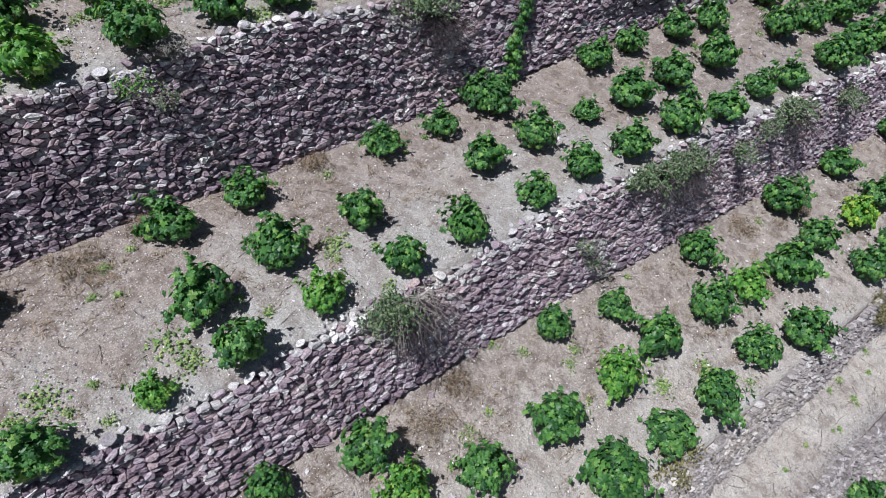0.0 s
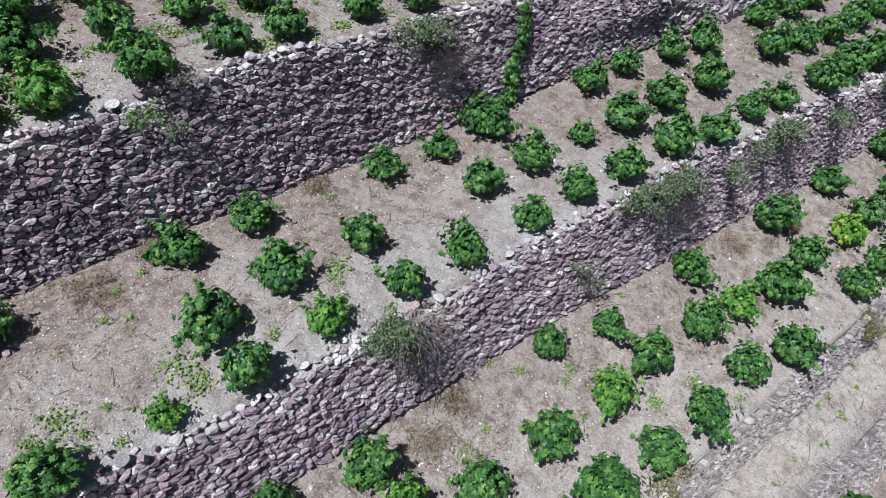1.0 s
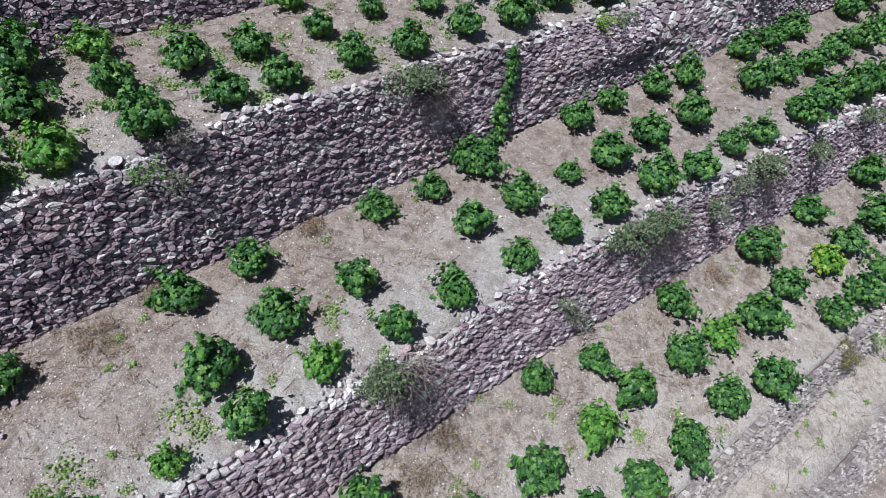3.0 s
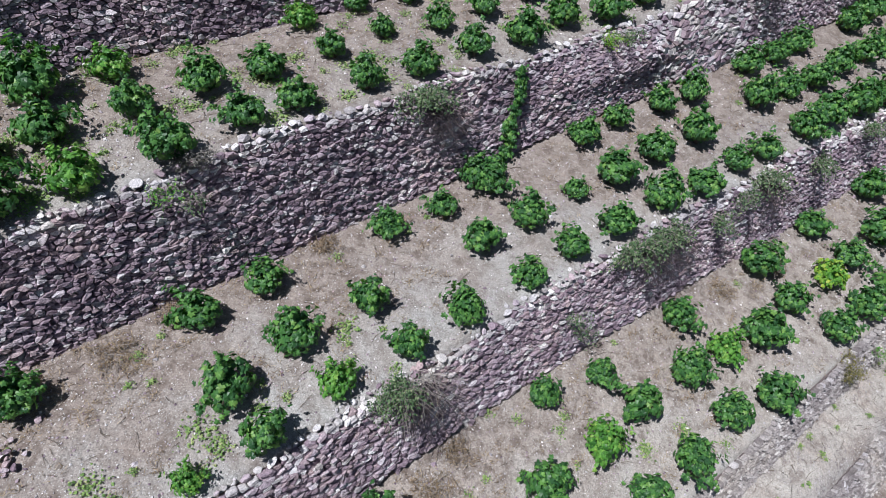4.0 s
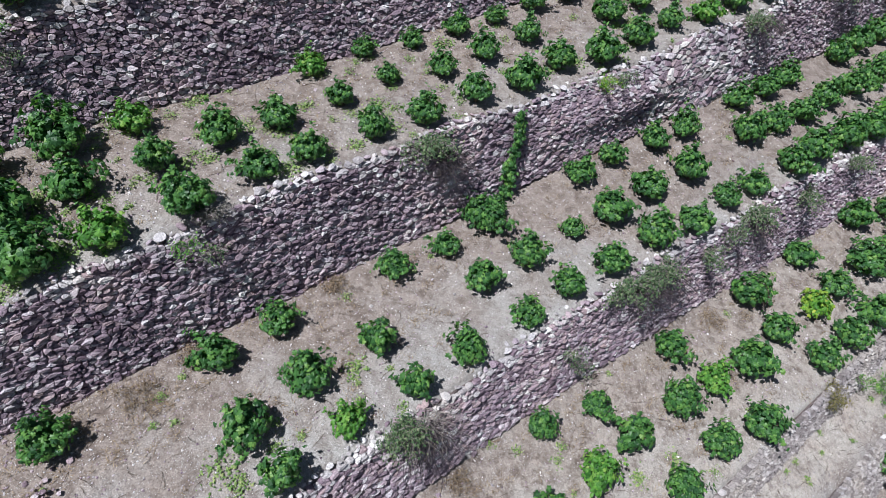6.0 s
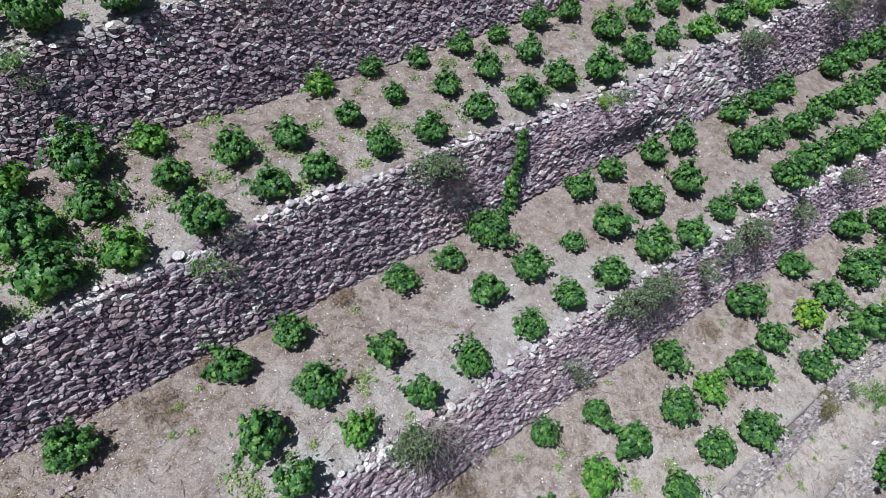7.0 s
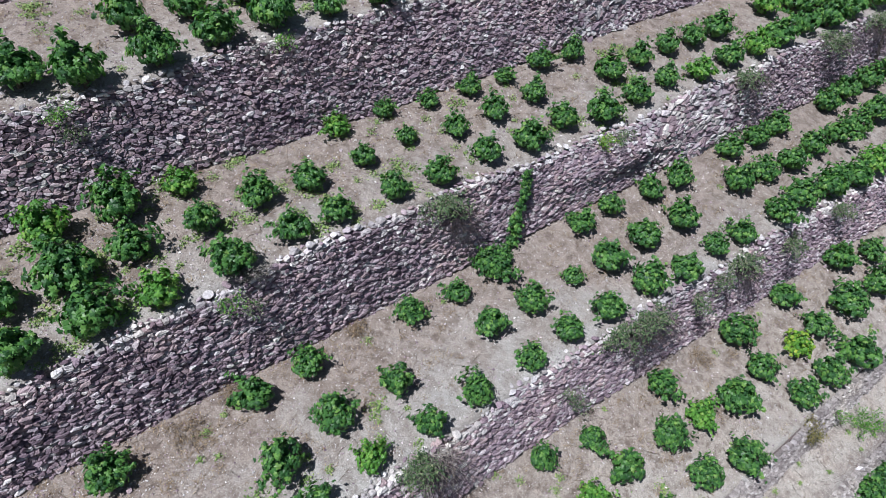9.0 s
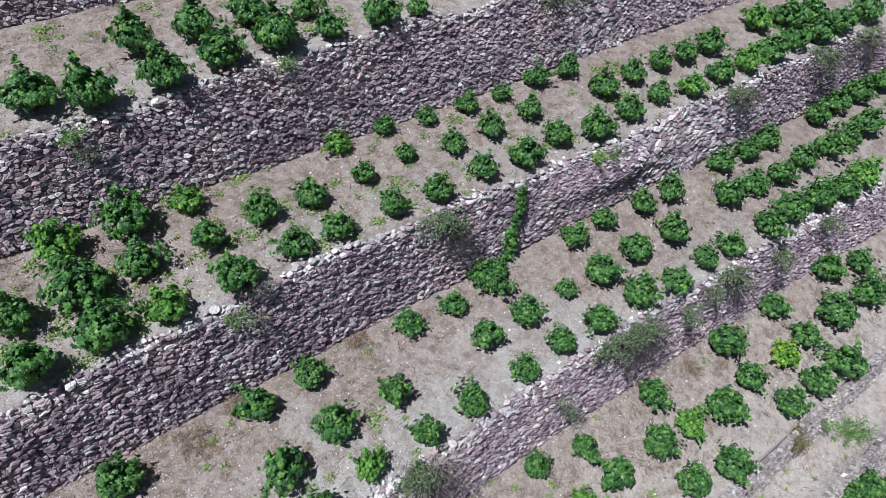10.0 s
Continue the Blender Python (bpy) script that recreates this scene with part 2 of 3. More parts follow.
def stone_cells(x0, x1, tall, wide, high, rng, coarse):
    """Polygons of fitted stones in a strip, in metres along and up."""
    squash = wide / high
    cols, rows = int((x1 - x0) / wide) + 3, int(max(tall(x) for x in np.linspace(x0, x1, 30)) / high) + 3
    seeds = collections.defaultdict(list)
    for r in range(-1, rows):
        shift = rng.random()
        lift = rng.uniform(-0.3, 0.3)
        for c in range(-1, cols):
            if rng.random() < (0.64 if coarse[0] < x0 + c * wide < coarse[1] else 0.2):
                continue
            for _ in range(2 if rng.random() < 0.2 else 1):
                px = x0 + (c + shift + rng.uniform(-0.5, 0.5)) * wide
                py = (r + lift + 0.5 + rng.uniform(-0.45, 0.45)) * high + 0.1 * high * math.sin(px * 2.2)
                seeds[(r, c)].append((px, py * squash))
    cells = []
    for (r, c), here in list(seeds.items()):
        for px, py in here:
            if not (x0 <= px <= x1 and 0 <= py / squash <= tall(px)):
                continue
            w = 2.4 * wide
            poly = [(px - w, py - w), (px + w, py - w), (px + w, py + w), (px - w, py + w)]
            reach = 3 if coarse[0] - 1 < px < coarse[1] + 1 else 2
            for dr in sorted(range(-reach, reach + 1), key=abs):
                for dc in sorted(range(-reach, reach + 1), key=abs):
                    for q in seeds.get((r + dr, c + dc), ()):
                        if q != (px, py) and poly:
                            poly = clipped(poly, px, py, *q)
            if len(poly) >= 3:
                cells.append(((px, py / squash), [(x, y / squash) for x, y in poly]))
    return cells


def stone_shape(centre, poly, place, rng, fine=False):
    """Vertices and faces of one stone: a tail in the wall, a waist and a hewn front."""
    cx, cy = sum(p[0] for p in poly) / len(poly), sum(p[1] for p in poly) / len(poly)
    poly = [p for i, p in enumerate(poly) if math.hypot(p[0] - poly[i - 1][0], p[1] - poly[i - 1][1]) > 0.012]
    if len(poly) < 3:
        return [], []
    if fine:
        cut = []
        for i, p in enumerate(poly):
            q = poly[(i + 1) % len(poly)]
            for w in (0.14, 0.86):
                cut.append((p[0] + (q[0] - p[0]) * w, p[1] + (q[1] - p[1]) * w))
        poly = cut
    n = len(poly)
    size = max(math.hypot(p[0] - cx, p[1] - cy) for p in poly)
    gap = 1 - min(0.004 / size, 0.2) - rng.uniform(-0.05, 0.06)
    out = rng.uniform(-0.034, 0.026) + 0.12 * max(0, size - 0.09)
    tx, ty = rng.uniform(-0.28, 0.28), rng.uniform(-0.2, 0.42)
    turn = rng.uniform(-0.16, 0.16)
    co, si = math.cos(turn), math.sin(turn)
    rings = [(0.97, -0.085), (1.0, -0.012), (0.95, 0.012), (rng.uniform(0.6, 0.88), 0.024 + rng.uniform(-0.008, 0.008))]
    verts = []
    for k, (scale, deep) in enumerate(rings):
        for x, y in poly:
            s = scale * gap * (1 + (rng.uniform(-0.07, 0.07) if k else 0))
            dx, dy = (x - cx) * s, (y - cy) * s
            dx, dy = dx * co - dy * si, dx * si + dy * co
            d = deep + out - (tx * dx + ty * dy if k > 1 else 0) + (rng.uniform(-0.008, 0.008) if k else 0)
            verts.append(place(cx + dx, cy + dy, d))
    faces = []
    for k in range(3):
        for i in range(n):
            j = (i + 1) % n
            faces.append((k * n + i, k * n + j, (k + 1) * n + j, (k + 1) * n + i))
    faces.append(tuple(range(3 * n, 4 * n)))
    return verts, faces


def boulder_mesh(name, rng, mat, rounds=2):
    bm = bmesh.new()
    bmesh.ops.create_icosphere(bm, subdivisions=rounds, radius=0.5)
    axes = [(Vector((rng.gauss(0, 1), rng.gauss(0, 1), rng.gauss(0, 1))).normalized(), rng.uniform(0.2, 0.4)) for _ in range(11)]
    for v in bm.verts:
        for a, cut in axes:
            over = v.co.dot(a) - cut
            if over > 0:
                v.co -= a * over
        v.co += v.co.normalized() * rng.uniform(-0.015, 0.015)
    me = bpy.data.meshes.new(name)
    bm.to_mesh(me)
    bm.free()
    me.materials.append(mat)
    return me


def joined(name, pieces, mat, parent, label):
    verts, faces = [], []
    for v, f in pieces:
        k = len(verts)
        verts += v
        faces += [tuple(i + k for i in face) for face in f]
    return part(name, mesh_of(name, verts, faces, mat), parent, label, "stuff")


ROCK_MESHES = [boulder_mesh("coping_stone", random.Random(40 + i), PALE if i < 8 else STONE) for i in range(12)]
ROCK_DATA = [([v.co.copy() for v in me.vertices], [tuple(p.vertices) for p in me.polygons]) for me in ROCK_MESHES]


def build_wall(name, x0, x1, near, wide, high, label, coping=2, big=1.0, seed=0, pale_top=1.0, coarse=(99, 99), stuff=None, bulges=()):
    rng = random.Random(seed)
    stuff = stuff or STONE
    steps = np.linspace(x0, x1, int((x1 - x0) / 0.5) + 2)
    verts, faces = [], []
    for x in steps:
        fy, fz, ty, tz = section(name, x)
        verts += [(x, fy + 0.05, fz - 0.15), (x, ty + 0.05, tz - 0.13), (x, ty + 0.45, tz - 0.22), (x, fy + 0.6, fz - 0.15)]
    for i in range(len(steps) - 1):
        for j in range(4):
            a, b = i * 4 + j, i * 4 + (j + 1) % 4
            faces.append((a, b, b + 4, a + 4))
    faces += [(0, 3, 2, 1), tuple(len(verts) - 4 + j for j in range(4))]
    wall = tagged(new(name, mesh_of(name, verts, faces, EARTH)), label, "wall", kind="structure")

    def tall(x):
        fy, fz, ty, tz = section(name, x)
        return math.hypot(ty - fy, tz - fz) + 0.05 * math.sin(x * 1.7 + seed)

    def place(x, up, out):
        fy, fz, ty, tz = section(name, x)
        length = math.hypot(ty - fy, tz - fz)
        ny, nz = -(tz - fz) / length, (ty - fy) / length
        f = up / length
        belly = 0.03 * noise.noise(Vector((x * 0.5, up * 0.8, seed)))
        for bx, across, bu, upward, deep in bulges:
            belly += deep * math.exp(-(((x - bx) / across) ** 2) - ((up - bu) / upward) ** 2)
        return (x, fy + (ty - fy) * f + ny * (out + belly), fz - 0.05 + (tz - fz) * f + nz * (out + belly))

    far, pale, single = [], [], 0
    for centre, poly in stone_cells(x0, x1, tall, wide, high, rng, coarse):
        shape = stone_shape(centre, poly, place, rng, centre[0] < 7)
        if not shape[0]:
            continue
        down = tall(centre[0]) - centre[1]
        light = rng.random() < pale_top * (0.6 if down < 0.1 else 0.3 if down < 0.25 else 0.45 if coarse[0] < centre[0] < coarse[1] else 0.09)
        if near[0] < centre[0] < near[1] and single < 300:
            single += 1
            part("stone", mesh_of("stone", *shape, PALE if light else stuff), wall)
        else:
            (pale if light else far).append(shape)
    joined("stonework", far, stuff, wall, "closely fitted field stones")
    if pale:
        joined("top_course", pale, PALE, wall, "pale stones, more frequent in the upper courses")
    # the loose pale stones laid along the top
    rest, single = {0: [], 1: []}, 0
    for row in range(coping):
        x = x0
        while x < x1:
            w = (0.1 + 0.18 * rng.random() ** 1.8) * big * (1.0 if row == 0 else 0.8)
            x += w * 0.46
            fy, fz, ty, tz = section(name, x)
            size = Vector((w, w * rng.uniform(0.6, 0.95), w * rng.uniform(0.38, 0.62)))
            m = pose(x, ty + 0.06 + row * 0.11 + rng.uniform(-0.05, 0.05), tz - 0.02 + size.z * 0.22 + 0.05 * math.sin(x * 1.7 + seed) + rng.uniform(-0.03, 0.03) - row * 0.04, rng.uniform(-20, 20), rng.uniform(-20, 20), rng.uniform(-60, 60))
            m = m @ Matrix.Diagonal((*size, 1))
            x += w * 0.46
            if rng.random() < (0.1 if row == 0 else 0.35):
                continue
            pick = rng.randrange(12)
            if near[0] - 1 < x < near[1] + 4 and single < 150:
                single += 1
                ob = part("coping_stone", ROCK_MESHES[pick], wall)
                ob.matrix_local = m
            else:
                v, f = ROCK_DATA[pick]
                rest[0 if pick < 8 else 1].append(([tuple(m @ p) for p in v], f))
    for key, mat in ((0, PALE), (1, STONE)):
        if rest[key]:
            joined("coping", rest[key], mat, wall, "loose pale stones along the wall top")


# ---- plants ----
VINE_LEAF = [(0, 0.08), (0.22, -0.1), (0.5, 0.1), (0.36, 0.33), (0.55, 0.6), (0.24, 0.64), (0, 1.0), (-0.24, 0.64), (-0.55, 0.6), (-0.36, 0.33), (-0.5, 0.1), (-0.22, -0.1)]
SMALL_LEAF = [(0, 0), (0.3, 0.45), (0, 1.0), (-0.3, 0.45)]
BLADE = [(0, 0), (0.07, 0.4), (0, 1.3), (-0.07, 0.4)]


def leaf_into(verts, faces, at, normal, size, outline, rng, cup=0.12):
    n = normal.normalized()
    side = n.cross(Vector((rng.gauss(0, 1), rng.gauss(0, 1), rng.gauss(0, 1)))).normalized()
    tip = n.cross(side)
    if tip.z > 0:
        tip, side = -tip, -side
    k = len(verts)
    verts.append(tuple(at + n * (cup * size)))
    for x, y in outline:
        droop = -0.22 * y * y * size
        verts.append(tuple(at + side * (x * size) + tip * ((y - 0.4) * size) + n * (droop + rng.uniform(-0.06, 0.06) * size)))
    m = len(outline)
    faces += [(k, k + 1 + i, k + 1 + (i + 1) % m) for i in range(m)]


def tube(verts, faces, points, radii, sides=5):
    k = len(verts)
    for i, p in enumerate(points):
        p = Vector(p)
        d = (Vector(points[min(i + 1, len(points) - 1)]) - Vector(points[max(i - 1, 0)])).normalized()
        a = d.orthogonal().normalized()
        b = d.cross(a)
        for s in range(sides):
            w = 2 * math.pi * s / sides
            verts.append(tuple(p + (a * math.cos(w) + b * math.sin(w)) * radii[i]))
    for i in range(len(points) - 1):
        for s in range(sides):
            u, v = k + i * sides + s, k + i * sides + (s + 1) % sides
            faces.append((u, v, v + sides, u + sides))
    faces.append(tuple(k + s for s in reversed(range(sides))))
    faces.append(tuple(k + (len(points) - 1) * sides + s for s in range(sides)))


def build_vine(seed, mat, label, leaves=520, spread=1.0, sparse=False):
    """A bush vine one metre wide: a gnarled stump, canes and a leafy crown."""
    rng = random.Random(seed)
    vine = tagged(new("grapevine"), label, "grapevine", "bush vines on the terraces")
    v, f = [], []
    pts = [(0, 0, -0.08), (0.02, 0.01, 0.06), (rng.uniform(-0.04, 0.04), rng.uniform(-0.04, 0.04), 0.15)]
    tube(v, f, pts, [0.05, 0.042, 0.055], 7)
    part("trunk", mesh_of("trunk", v, f, BARK, True), vine)
    head, v, f, wood, wf = Vector(pts[-1]), [], [], [], []
    mains = rng.randint(4, 5) if sparse else rng.randint(6, 7)
    extra = rng.randint(5, 7) if sparse else rng.randint(15, 20)
    lopsided, bias = rng.uniform(0, 6.28), rng.uniform(0.05, 0.25)
    for i in range(mains + extra):
        w = 2 * math.pi * (i + rng.uniform(-0.4, 0.4)) / mains if i < mains else rng.uniform(0, 6.28)
        lean = rng.uniform(0.45, 0.95) if i < mains else rng.uniform(0.05, 1.0)
        long = rng.uniform(0.36, 0.6) * (1 + bias * math.cos(w - lopsided)) * (1.05 if sparse else 1.0)
        flat, rise, sag = long * lean, long * (1.16 - 0.48 * lean), long * 0.45 * lean
        curl = rng.uniform(-0.5, 0.5)
        line = []
        for k in range(5):
            q = k / 4
            line.append(head + Vector((math.cos(w + curl * q) * flat * q, math.sin(w + curl * q) * flat * q, max(rise * q - sag * q * q, -0.12))))
        if i < mains:
            cane, cf = [], []
            tube(cane, cf, line, [0.016, 0.012, 0.009, 0.006, 0.003])
            part("cane", mesh_of("cane", cane, cf, BARK, True), vine)
        else:
            tube(wood, wf, line, [0.007, 0.006, 0.005, 0.004, 0.002], 3)
        for k in range(int(leaves * 0.8 / (mains + extra))):
            q = rng.uniform(0.22, 1.04) if k > 3 else 0.85 + 0.07 * k
            j = min(int(q * 4), 3)
            at = line[j].lerp(line[j + 1], q * 4 - j) + Vector((rng.gauss(0, 0.055), rng.gauss(0, 0.055), rng.gauss(0, 0.045))) * (1.25 - 0.6 * q)
            at.z = max(at.z, 0.05 + rng.random() * 0.08)
            out = at - Vector((0, 0, 0.2))
            n = out.normalized() * 0.9 + Vector((rng.gauss(0, 0.5), rng.gauss(0, 0.5), 0.55 + rng.gauss(0, 0.35)))
            leaf_into(v, f, at, n, rng.uniform(0.8, 1.15) * (0.145 - 0.062 * max(q, 0.3)) * spread, VINE_LEAF, rng)
    part("cane_tangle", mesh_of("cane_tangle", wood, wf, BARK), vine, "thin leafy green shoots", "stuff")
    for _ in range(int(leaves * 0.28)):
        d = Vector((rng.gauss(0, 1), rng.gauss(0, 1), rng.gauss(0.1, 0.8))).normalized()
        at = Vector((0, 0, 0.29)) + Vector((d.x * 0.38, d.y * 0.38, d.z * 0.26)) * rng.uniform(0.65, 1.0)
        at.z = max(at.z, 0.05)
        leaf_into(v, f, at, d + Vector((rng.gauss(0, 0.4), rng.gauss(0, 0.4), 0.4)), rng.uniform(0.08, 0.13) * spread, VINE_LEAF, rng)
    part("crown", mesh_of("crown", v, f, mat), vine)
    return vine


def build_shrub(name, label, category, seed, mat, at, reach, leaves, leaf, twigs=20, hang=0.5, twig_mat=None):
    """A wild shrub rooted at a place: twigs that fan out, and small leaves along them; hang bends them down over the wall."""
    rng = random.Random(seed)
    shrub = tagged(new(name), label, category)
    shrub.location = at
    wood, wf, v, f = [], [], [], []
    for _ in range(twigs):
        w = rng.uniform(0, 6.28)
        d = Vector((math.cos(w) * reach[0], math.sin(w) * reach[1] - hang * 0.3, rng.uniform(0.2, 1.0) * reach[2]))
        pts = []
        root = Vector((rng.gauss(0, reach[0] * 0.35), rng.gauss(0, 0.04), rng.uniform(-0.06, 0.02)))
        for k in range(6):
            s = k / 5
            p = root + d * s - Vector((0, hang * 0.25 * s, hang * 1.5 * reach[2] * s * s)) + Vector((rng.gauss(0, 0.02), rng.gauss(0, 0.02), rng.gauss(0, 0.02)))
            pts.append(p)
        tube(wood, wf, pts, [0.007, 0.005, 0.004, 0.0035, 0.003, 0.0015], 3)
        for _ in range(leaves // twigs):
            s = rng.uniform(0.25, 1.05)
            k = min(int(s * 5), 4)
            p = pts[k].lerp(pts[k + 1], s * 5 - k) + Vector((rng.gauss(0, 0.05), rng.gauss(0, 0.05), rng.gauss(0, 0.05)))
            leaf_into(v, f, p, Vector((rng.gauss(0, 0.8), rng.gauss(-0.3, 0.8), 1)), rng.uniform(0.6, 1.3) * leaf, BLADE if mat is DRY else SMALL_LEAF, rng, 0.03)
    part("twig_tangle", mesh_of("twig_tangle", wood, wf, twig_mat or TWIG), shrub, "thin bare twigs", "stuff")
    if v:
        part("foliage", mesh_of("foliage", v, f, mat), shrub)
    return shrub


VINES_HIGH_A = [
    (-0.38, 12.82, 1.56), (0.58, 12.24, 1.25), (1.85, 13.8, 0.99), (1.91, 12.16, 1.02), (3.06, 13.69, 1.19), (3.08, 12.4, 0.98),
    (4.33, 13.71, 0.94), (4.34, 12.43, 1.13), (5.49, 13.31, 0.71), (5.58, 12.29, 0.79), (6.85, 12.03, 0.92), (7.82, 12.11, 0.68),
]
VINES_UPPER_A = [
    (-2.05, 8.91, 0.95), (-2.05, 9.92, 0.87), (-1, 11.06, 1.01), (-0.92, 9.89, 1.13), (-0.87, 8.92, 1.18), (0.09, 10, 0.88),
    (0.18, 8.85, 0.82), (0.22, 10.97, 1.08), (1.35, 10, 0.73), (1.38, 11.07, 0.74), (1.5, 8.67, 0.88), (2.75, 9.0, 0.76),
    (2.56, 10.13, 0.8), (3.61, 10.08, 0.81), (3.65, 9, 0.75), (4.93, 11.29, 0.66), (4.94, 8.96, 0.72), (4.97, 10.16, 0.63),
    (6.08, 8.91, 0.74), (6.14, 10.28, 0.55), (6.21, 11.39, 0.6), (7.34, 10.04, 0.68), (7.34, 11.12, 0.59), (7.41, 9, 0.8),
    (8.45, 10.95, 0.67), (8.48, 10.03, 0.78),
]
VINES_UPPER_B = [
    (8.61, 8.89, 0.85), (9.44, 10.88, 0.58), (9.7, 10.01, 0.71), (9.76, 8.99, 0.82), (10.65, 10.88, 0.75), (10.87, 8.74, 0.97),
    (11.78, 10.78, 0.71), (12.15, 9.77, 0.9), (12.2, 8.8, 0.88), (13.31, 9.78, 0.81), (13.38, 8.86, 0.77), (14.46, 9.79, 0.77),
    (14.53, 8.6, 0.83), (15.48, 9.67, 0.76), (15.71, 8.56, 0.88), (16.49, 9.64, 0.89), (16.82, 8.52, 0.97), (17.97, 8.47, 1.02),
    (19.01, 9.72, 1.14), (19.21, 8.46, 1.01), (20.17, 9.46, 1.13), (20.35, 8.33, 1.05), (21.22, 9.19, 1.17), (21.69, 8.34, 1.06),
    (23.1, 8.33, 1.12),
]
VINES_MIDDLE_A = [
    (-1.67, 7.61, 0.9), (-1.51, 5.24, 0.85), (-0.23, 5.35, 0.5), (0.78, 6.25, 0.9), (0.88, 5.32, 0.72), (0.88, 7.65, 0.76),
    (1.95, 6.48, 0.88), (2.01, 7.71, 0.77), (2.09, 5.47, 0.7), (3.28, 6.47, 0.68), (3.35, 5.45, 0.65), (4.44, 7.72, 0.7),
    (4.51, 5.45, 0.76), (5.59, 7.55, 0.69), (5.71, 6.53, 0.83), (5.9, 5.41, 0.68), (6.69, 7.58, 0.83), (6.8, 6.46, 0.79),
    (7.02, 5.52, 0.79), (8.1, 6.52, 0.57), (8.17, 5.47, 0.87), (9.15, 6.39, 0.96), (9.26, 7.45, 0.8), (9.5, 5.44, 0.91),
    (10.29, 7.53, 0.69), (10.39, 6.39, 0.93),
]
VINES_MIDDLE_B = [
    (10.66, 5.23, 0.85), (11.65, 7.35, 0.76), (11.68, 6.29, 0.94), (11.88, 5.33, 0.72), (12.74, 7.3, 0.84), (12.85, 5.22, 0.82),
    (14.18, 6.37, 0.96), (14.39, 5.17, 0.96), (15.02, 7.31, 0.8), (15.32, 6.25, 0.87), (15.52, 5.19, 1.01), (16.17, 7.26, 0.87),
    (16.44, 6.21, 0.88), (16.69, 5.03, 1.1), (17.3, 7.29, 0.92), (17.69, 6.25, 0.88), (17.87, 4.88, 1.02), (18.92, 6.14, 0.97),
    (19.1, 4.94, 1.07), (19.87, 7.18, 0.91), (19.97, 6.06, 0.9), (21.07, 7.19, 0.95), (21.2, 6.11, 1.1), (22.43, 7.14, 0.99),
    (23.67, 7.1, 1.04),
]
VINES_LOWER_A = [
    (0.49, 4.36, 0.73), (1.76, 4.15, 0.78), (1.97, 3.45, 0.81), (3.04, 3.09, 0.8), (4.36, 3.09, 0.79), (4.58, 2.04, 1.06),
    (5.39, 4.29, 0.69), (5.72, 3.07, 0.87), (5.86, 2.04, 0.83), (6.67, 4.05, 0.69), (6.85, 3.18, 0.82), (6.96, 2.03, 0.93),
    (8.24, 3.13, 0.89), (8.32, 2.1, 0.79), (9.03, 4.09, 0.88), (9.32, 3.09, 0.86), (9.44, 1.89, 0.95), (10.4, 2.85, 1.13),
    (11.69, 3.05, 0.89), (11.83, 4.03, 0.94), (12.03, 2.01, 0.88), (13.12, 2.93, 1.05), (13.21, 1.96, 0.97), (14.12, 4.02, 0.92),
    (14.17, 2.98, 0.83), (14.44, 1.77, 1.27),
]
VINES_LOWER_B = [
    (15.63, 2.86, 1.1), (16.75, 3.91, 1.01), (17.18, 2.77, 1.35), (18.01, 3.59, 0.96),
]
VINES_TRACK_A = [
    (8.85, -0.3, 0.93), (12.5, -0.2, 1.18), (13.2, -0.25, 1.65),
]
ALL_VINES = (VINES_HIGH_A, VINES_UPPER_A, VINES_UPPER_B, VINES_MIDDLE_A, VINES_MIDDLE_B, VINES_LOWER_A, VINES_LOWER_B, VINES_TRACK_A)

DARK = "bushy grapevine with dense dark green leaves in stony soil"
BRIGHT = "smaller grapevine with bright young green leaves in stony soil"
THIN = "thin open grapevine with splayed leafy canes in stony soil"
YELLOW = "grapevine with yellowing lime green leaves in stony soil"
MODELS = [build_vine(100 + i, LEAF, DARK, 460 + 30 * (i % 3)) for i in range(7)]
THIN_MODELS = [build_vine(200 + i, LEAF, THIN, 340, 1.05, True) for i in range(3)]
BRIGHT_MODELS = [build_vine(300 + i, LEAF_LIGHT, BRIGHT, 380) for i in range(2)]
YELLOW_MODEL = build_vine(400, LEAF_YELLOW, YELLOW, 430)
used = set()


def near_one(x, y, places):
    return any(math.hypot(x - a, y - b) < 0.35 for a, b in places)


def plant(vines, seed):
    rng = random.Random(seed)
    for x, y, w in vines:
        kind = rng.random()
        model = rng.choice(MODELS)
        if near_one(x, y, THIN_AT):
            model, w = rng.choice(THIN_MODELS), w * 1.15
        elif near_one(x, y, YELLOW_AT):
            model, w = YELLOW_MODEL, w * 0.8
        elif near_one(x, y, BRIGHT_AT) or kind < 0.035:
            model = rng.choice(BRIGHT_MODELS)
        s = min(w, 1.1) * 1.13
        for name in WALLS:
            fy, fz, ty, tz = section(name, x)
            if fy + 0.25 < y < ty + 0.3:
                y = ty + 0.3
        m = pose(x, y, ground_z(x, y), 0, 0, rng.uniform(0, 360))
        tall = s * rng.uniform(0.95, 1.2)
        ob = model if model.name not in used else copy_thing(model, m)
        used.add(ob.name)
        ob.matrix_basis = m
        ob.scale = (s * rng.uniform(0.93, 1.1), s * rng.uniform(0.9, 1.05), tall)


